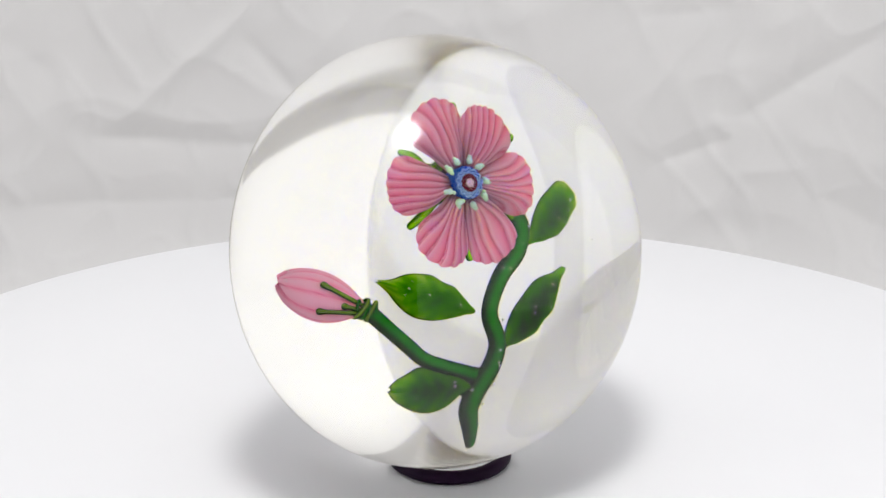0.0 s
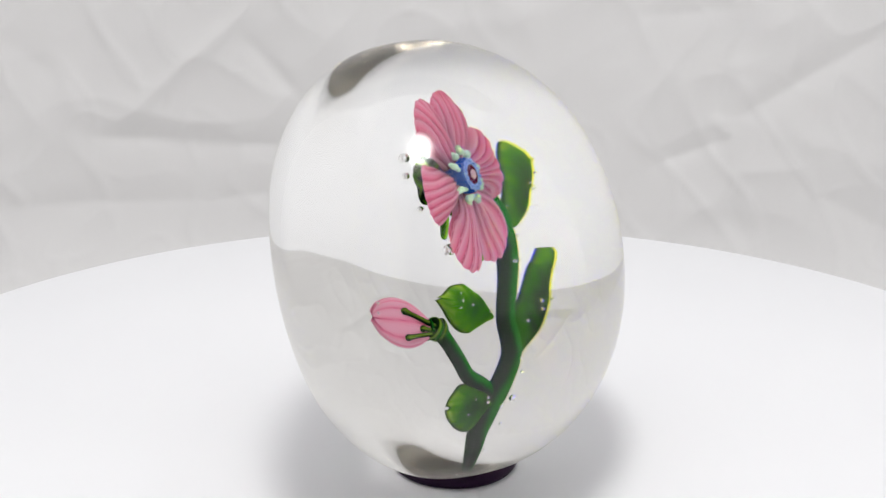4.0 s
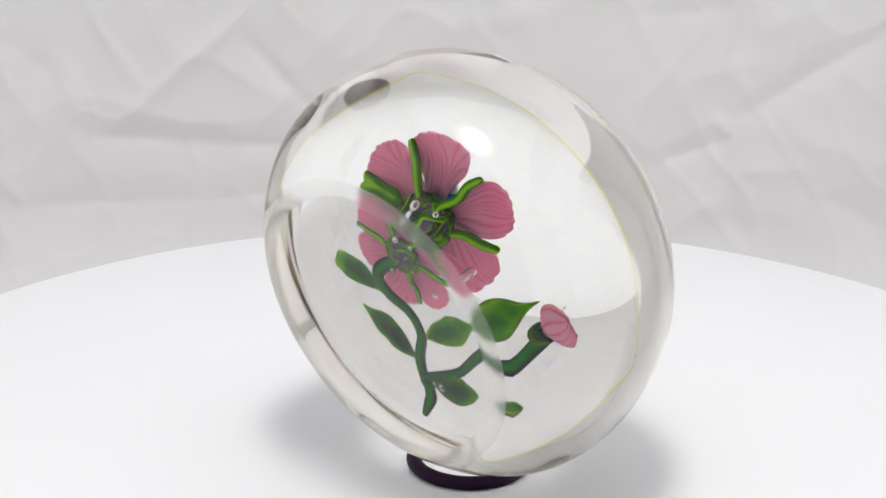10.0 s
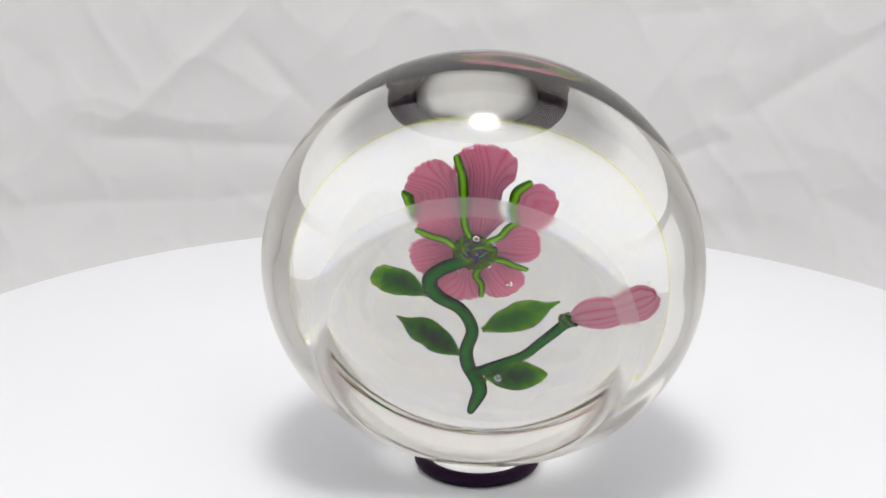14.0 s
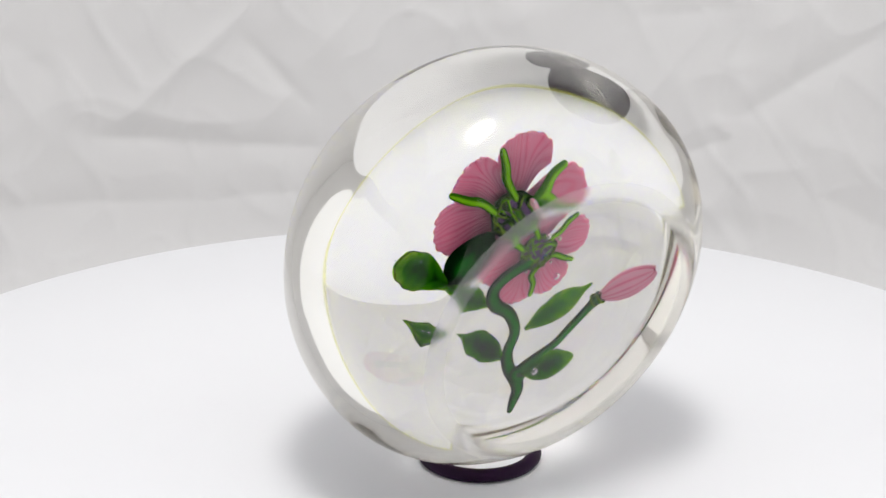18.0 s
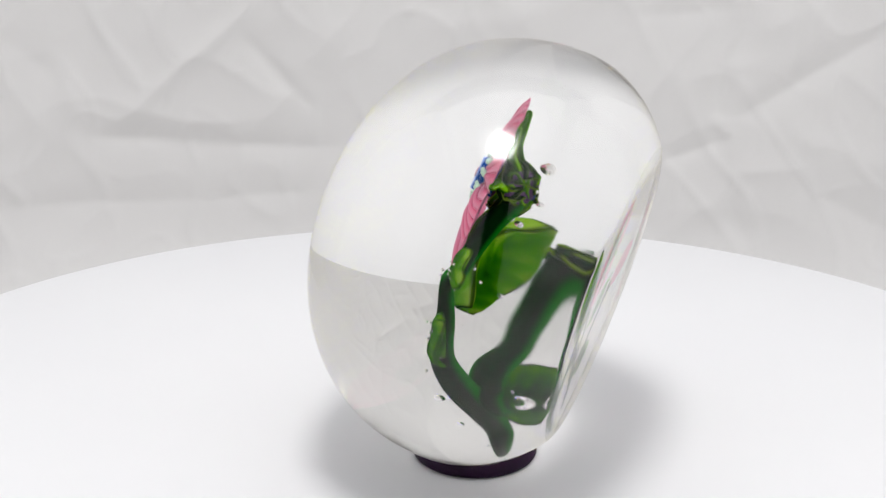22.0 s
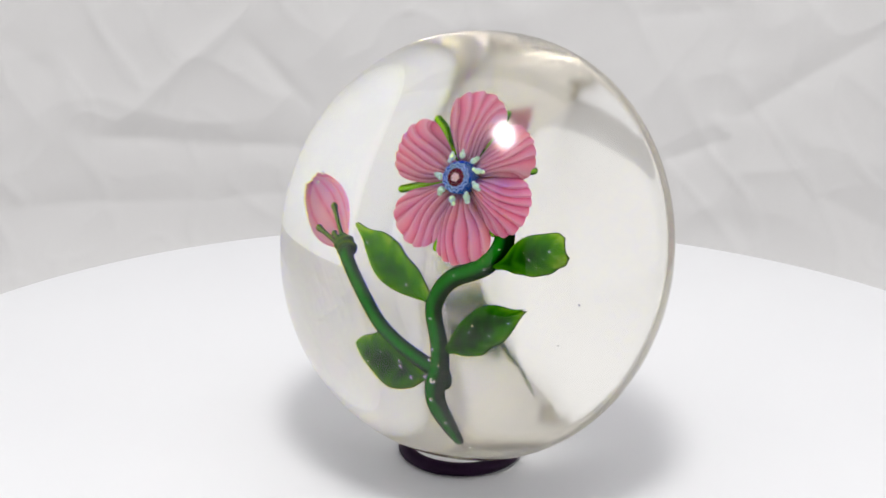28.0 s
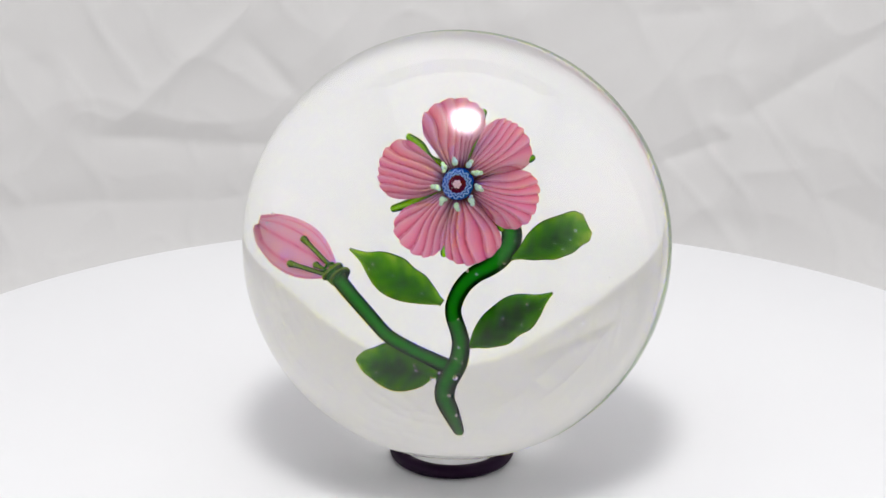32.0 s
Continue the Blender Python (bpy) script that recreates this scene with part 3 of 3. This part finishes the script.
POINTED = ((0, 0.16), (0.13, 0.50), (0.30, 0.90), (0.47, 1.0), (0.62, 0.92), (0.75, 0.66), (0.85, 0.34), (0.93, 0.17), (1, 0.07))
SQUARE = ((0, 0.14), (0.12, 0.30), (0.3, 0.76), (0.5, 0.96), (0.7, 1.0), (0.85, 0.98), (0.94, 0.84), (1, 0.50))
ROUND = ((0, 0.16), (0.2, 0.78), (0.42, 1.0), (0.68, 0.95), (0.86, 0.66), (0.95, 0.36), (1, 0.10))


def along(points, t):
    """A smooth curve through points given as place, height."""
    xs, ys = [p[0] for p in points], [p[1] for p in points]
    k = max(1, min(len(xs) - 1, next((i for i, x in enumerate(xs) if x >= t), len(xs) - 1)))
    slope = lambda i: 0.0 if i in (0, len(xs) - 1) else (ys[i + 1] - ys[i - 1]) / (xs[i + 1] - xs[i - 1])
    h = xs[k] - xs[k - 1]
    u = (t - xs[k - 1]) / h
    return (ys[k - 1] * (1 + 2 * u) * (1 - u) ** 2 + h * slope(k - 1) * u * (1 - u) ** 2 + ys[k] * u * u * (3 - 2 * u) + h * slope(k) * u * u * (u - 1))


def leaf(base, tip, w_lo, w_hi, shape, seed, tone):
    rng = random.Random(seed)
    ph = rng.uniform(0, 6)
    d = Vector(tip) - Vector(base)
    length = d.length

    def outline(t):
        w = along(shape, t)
        return length * t, -w_lo * w * (1 + 0.07 * math.sin(11 * t + ph) + 0.035 * math.sin(25 * t + 2 * ph)), w_hi * w * (1 + 0.07 * math.sin(9 * t + ph + 2))

    camber = lambda t, s: 0.55 * math.sin(3.1 * t) - 0.8 * s * s + 0.16 * math.sin(9 * t + 3 * s + ph)
    bm = sheet(outline, length, 16, 28, 1.0, camber, lambda t, s: tone)
    mid = (Vector(base) + Vector(tip)) / 2
    d.normalize()
    flatly = Vector((0, 0, 1)).cross(d).normalized()
    e = 0.6 * (depth(mid.x + flatly.x, mid.y + flatly.y) - depth(mid.x, mid.y))
    ay = (flatly + Vector((0, 0, e))).normalized()
    az = d.cross(ay).normalized()
    ay = az.cross(d)
    o = Vector(base) * MM
    m = SEAT @ Matrix(((d.x, ay.x, az.x, o.x), (d.y, ay.y, az.y, o.y), (d.z, ay.z, az.z, o.z), (0, 0, 0, 1)))
    for k in range(7):
        t, side = rng.uniform(0.2, 0.85), rng.uniform(-0.7, 0.7)
        _, lo, hi = outline(t)
        at = Vector((length * t, (hi if side > 0 else -lo) * side, (0.78 if k < 5 else -0.78) + camber(t, side))) * MM
        part("air_bubble", ball(rng.uniform(0.13, 0.24) * MM, u=12, v=8), bubble_mat, paperweight, at=m @ Matrix.Translation(at))
    return part("leaf", bm, leaf_mat, stem, at=stem.matrix_basis.inverted() @ m)


leaf((-0.3, -8.4, 24.7), (-14.5, -1.3, 24.9), 2.9, 3.05, POINTED, 1, 0.45)
leaf((4.0, -14.2, 24.4), (15.4, -5.6, 24.1), 2.7, 3.2, POINTED, 2, 0.18)
leaf((9.5, -0.9, 25.0), (19.3, 4.6, 22.8), 2.8, 2.9, SQUARE, 3, 0.36)
leaf((-0.8, -18.3, 22.2), (-12.6, -16.8, 21.7), 2.9, 3.05, ROUND, 4, 0.28)

# the bud
BUD, BUD_W, BUD_FLAT = (Vector((-16.2, -5.0, 23.6)), Vector((-26.5, 0.75, 18.35))), 3.75, 0.18
BUD_SHAPE = ((0, 0.22), (0.10, 0.42), (0.28, 0.80), (0.48, 1.0), (0.68, 0.97), (0.84, 0.78), (0.94, 0.56), (1, 0.30))
bud_axis = (BUD[1] - BUD[0])
bl = bud_axis.length
ax = bud_axis.normalized()
ay = Vector((0, 0, 1)).cross(ax).normalized()
az = ax.cross(ay)
o = BUD[0] * MM
BUDM = SEAT @ Matrix(((ax.x, ay.x, az.x, o.x), (ax.y, ay.y, az.y, o.y), (ax.z, ay.z, az.z, o.z), (0, 0, 0, 1)))


def bud_mesh():
    """Folded petals round the bud: broad ridges that end unevenly at its tip."""
    bm = bmesh.new()
    layer = bm.verts.layers.float.new("thread")
    rows, segs = 26, 96
    rings = []
    for j in range(rows + 1):
        t = j / rows
        w = BUD_W * along(BUD_SHAPE, t)
        ring = []
        for k in range(segs):
            a = 2 * math.pi * k / segs
            q = 6.0 * (a / (2 * math.pi)) * 2 + 0.35 * math.sin(2 * a + 1.2) + 0.5 * t * math.sin(a + 0.6)
            h = abs(math.sin(math.pi * q)) ** 0.6
            r = w * (0.93 + 0.07 * h)
            lobe = 0.55 * math.sin(math.floor(q) * 2.3)
            v = bm.verts.new(Vector((bl * t + (0.6 * (h - 0.7) + lobe) * t ** 6, r * math.cos(a), BUD_FLAT * r * math.sin(a))) * MM)
            v[layer] = h
            ring.append(v)
        rings.append(ring)
    for lo, hi in zip(rings, rings[1:]):
        for k in range(segs):
            bm.faces.new((lo[k], lo[(k + 1) % segs], hi[(k + 1) % segs], hi[k]))
    for ring_, t in ((rings[0], 0.0), (rings[-1], 1.02)):
        c = bm.verts.new((bl * t * MM, 0, 0))
        for k in range(segs):
            bm.faces.new((ring_[k], ring_[(k + 1) % segs], c))
    bmesh.ops.recalc_face_normals(bm, faces=bm.faces)
    return bm


bud = part("bud", bud_mesh(), bud_mat, paperweight, "closed pink striped bud", BUDM)
for y0, y1, reach in ((-0.2, -1.6, 6.6), (0.6, 2.3, 6.3), (0.3, 0.5, 3.0)):
    # sepals that end in a small knob
    zz = lambda x, y: BUD_FLAT * math.sqrt(max(0.1, (BUD_W * along(BUD_SHAPE, min(1, max(0, x) / bl))) ** 2 - y * y)) + 0.2
    pts = [Vector((x, y0 + (y1 - y0) * t, zz(x, y0 + (y1 - y0) * t))) * MM for t, x in ((0, -0.2), (0.35, reach * 0.35), (0.7, reach * 0.7), (1, reach))]
    part("bud_sepal", tube(pts, lambda t: (0.34 + 0.20 * max(0, 4 * t - 3) ** 2) * MM, 10, 5), knot_mat, bud, "olive green glass sepal")
for k in range(7):
    # threads wound round the neck
    lean, grow = 0.5 * math.sin(2.3 * k), 1.15 + 0.22 * math.sin(1.7 * k)
    pts = [Vector((-1.0 + 0.34 * k + lean * math.sin(a + k), grow * math.cos(a), 0.95 * grow * math.sin(a))) * MM for a in (2 * math.pi * i / 9 + k for i in range(10))]
    part("thread", tube(pts, (0.24 + 0.08 * (k % 3)) * MM, 8, 4), knot_mat if k % 2 else stem_mat, bud)

# air bubbles caught in the glass
for x, y, lift, r in ((-3.4, -17.8, -1.5, 0.85), (-5.2, 2.4, -2.4, 0.75), (-25.6, 1.0, -0.4, 0.35), (-25.2, 2.4, -0.3, 0.25), (0.4, 13.4, -5.6, 0.65), (-2.6, 12.2, -5.2, 0.45), (-1.5, -18.9, 2.0, 0.22), (1.9, -18.6, 1.8, 0.38),
                      (2.2, -16.0, 2.2, 0.2), (0.9, -21.0, 1.6, 0.22), (2.6, -10.4, 2.1, 0.18), (18.5, -9.5, -1.5, 0.16), (22.0, -3.0, -0.5, 0.18), (3.6, 6.2, -5.6, 0.4), (-1.8, 7.2, -5.6, 0.35)):
    part("air_bubble", ball(r * MM, u=16, v=10), bubble_mat, paperweight, at=Matrix.Translation(inlay(x, y, lift)))

rng = random.Random(21)
for k in range(12):
    x, y, lift = rng.choice(STEM[3:])
    part("air_bubble", ball(rng.uniform(0.13, 0.26) * MM, u=12, v=8), bubble_mat, paperweight, at=Matrix.Translation(inlay(x + rng.uniform(-0.8, 0.8), y + rng.uniform(-0.6, 0.6), lift + rng.choice((-1.1, 1.1, 1.1)))))

# ---- what moves ----
SPIN, RING_R, RING_A, FACE, PIVOT = 9.695, 2.96 * MM, 192.473, -50.33, 0.213 * MM


def motions():
    steps = [k * 0.5 for k in range(65)]
    at = lambda t: (RING_R * math.cos(radians(RING_A + SPIN * t)), RING_R * math.sin(radians(RING_A + SPIN * t)), 0)
    walk(paperweight, [(t, pose(PIVOT, 0, 0, rz=FACE + 90 + SPIN * t)) for t in steps])
    walk(ring, [(t, pose(*at(t), rz=SPIN * t)) for t in steps])
    walk(turntable, [(t, pose(0, 0, 0, rz=SPIN * t)) for t in steps])


motions()
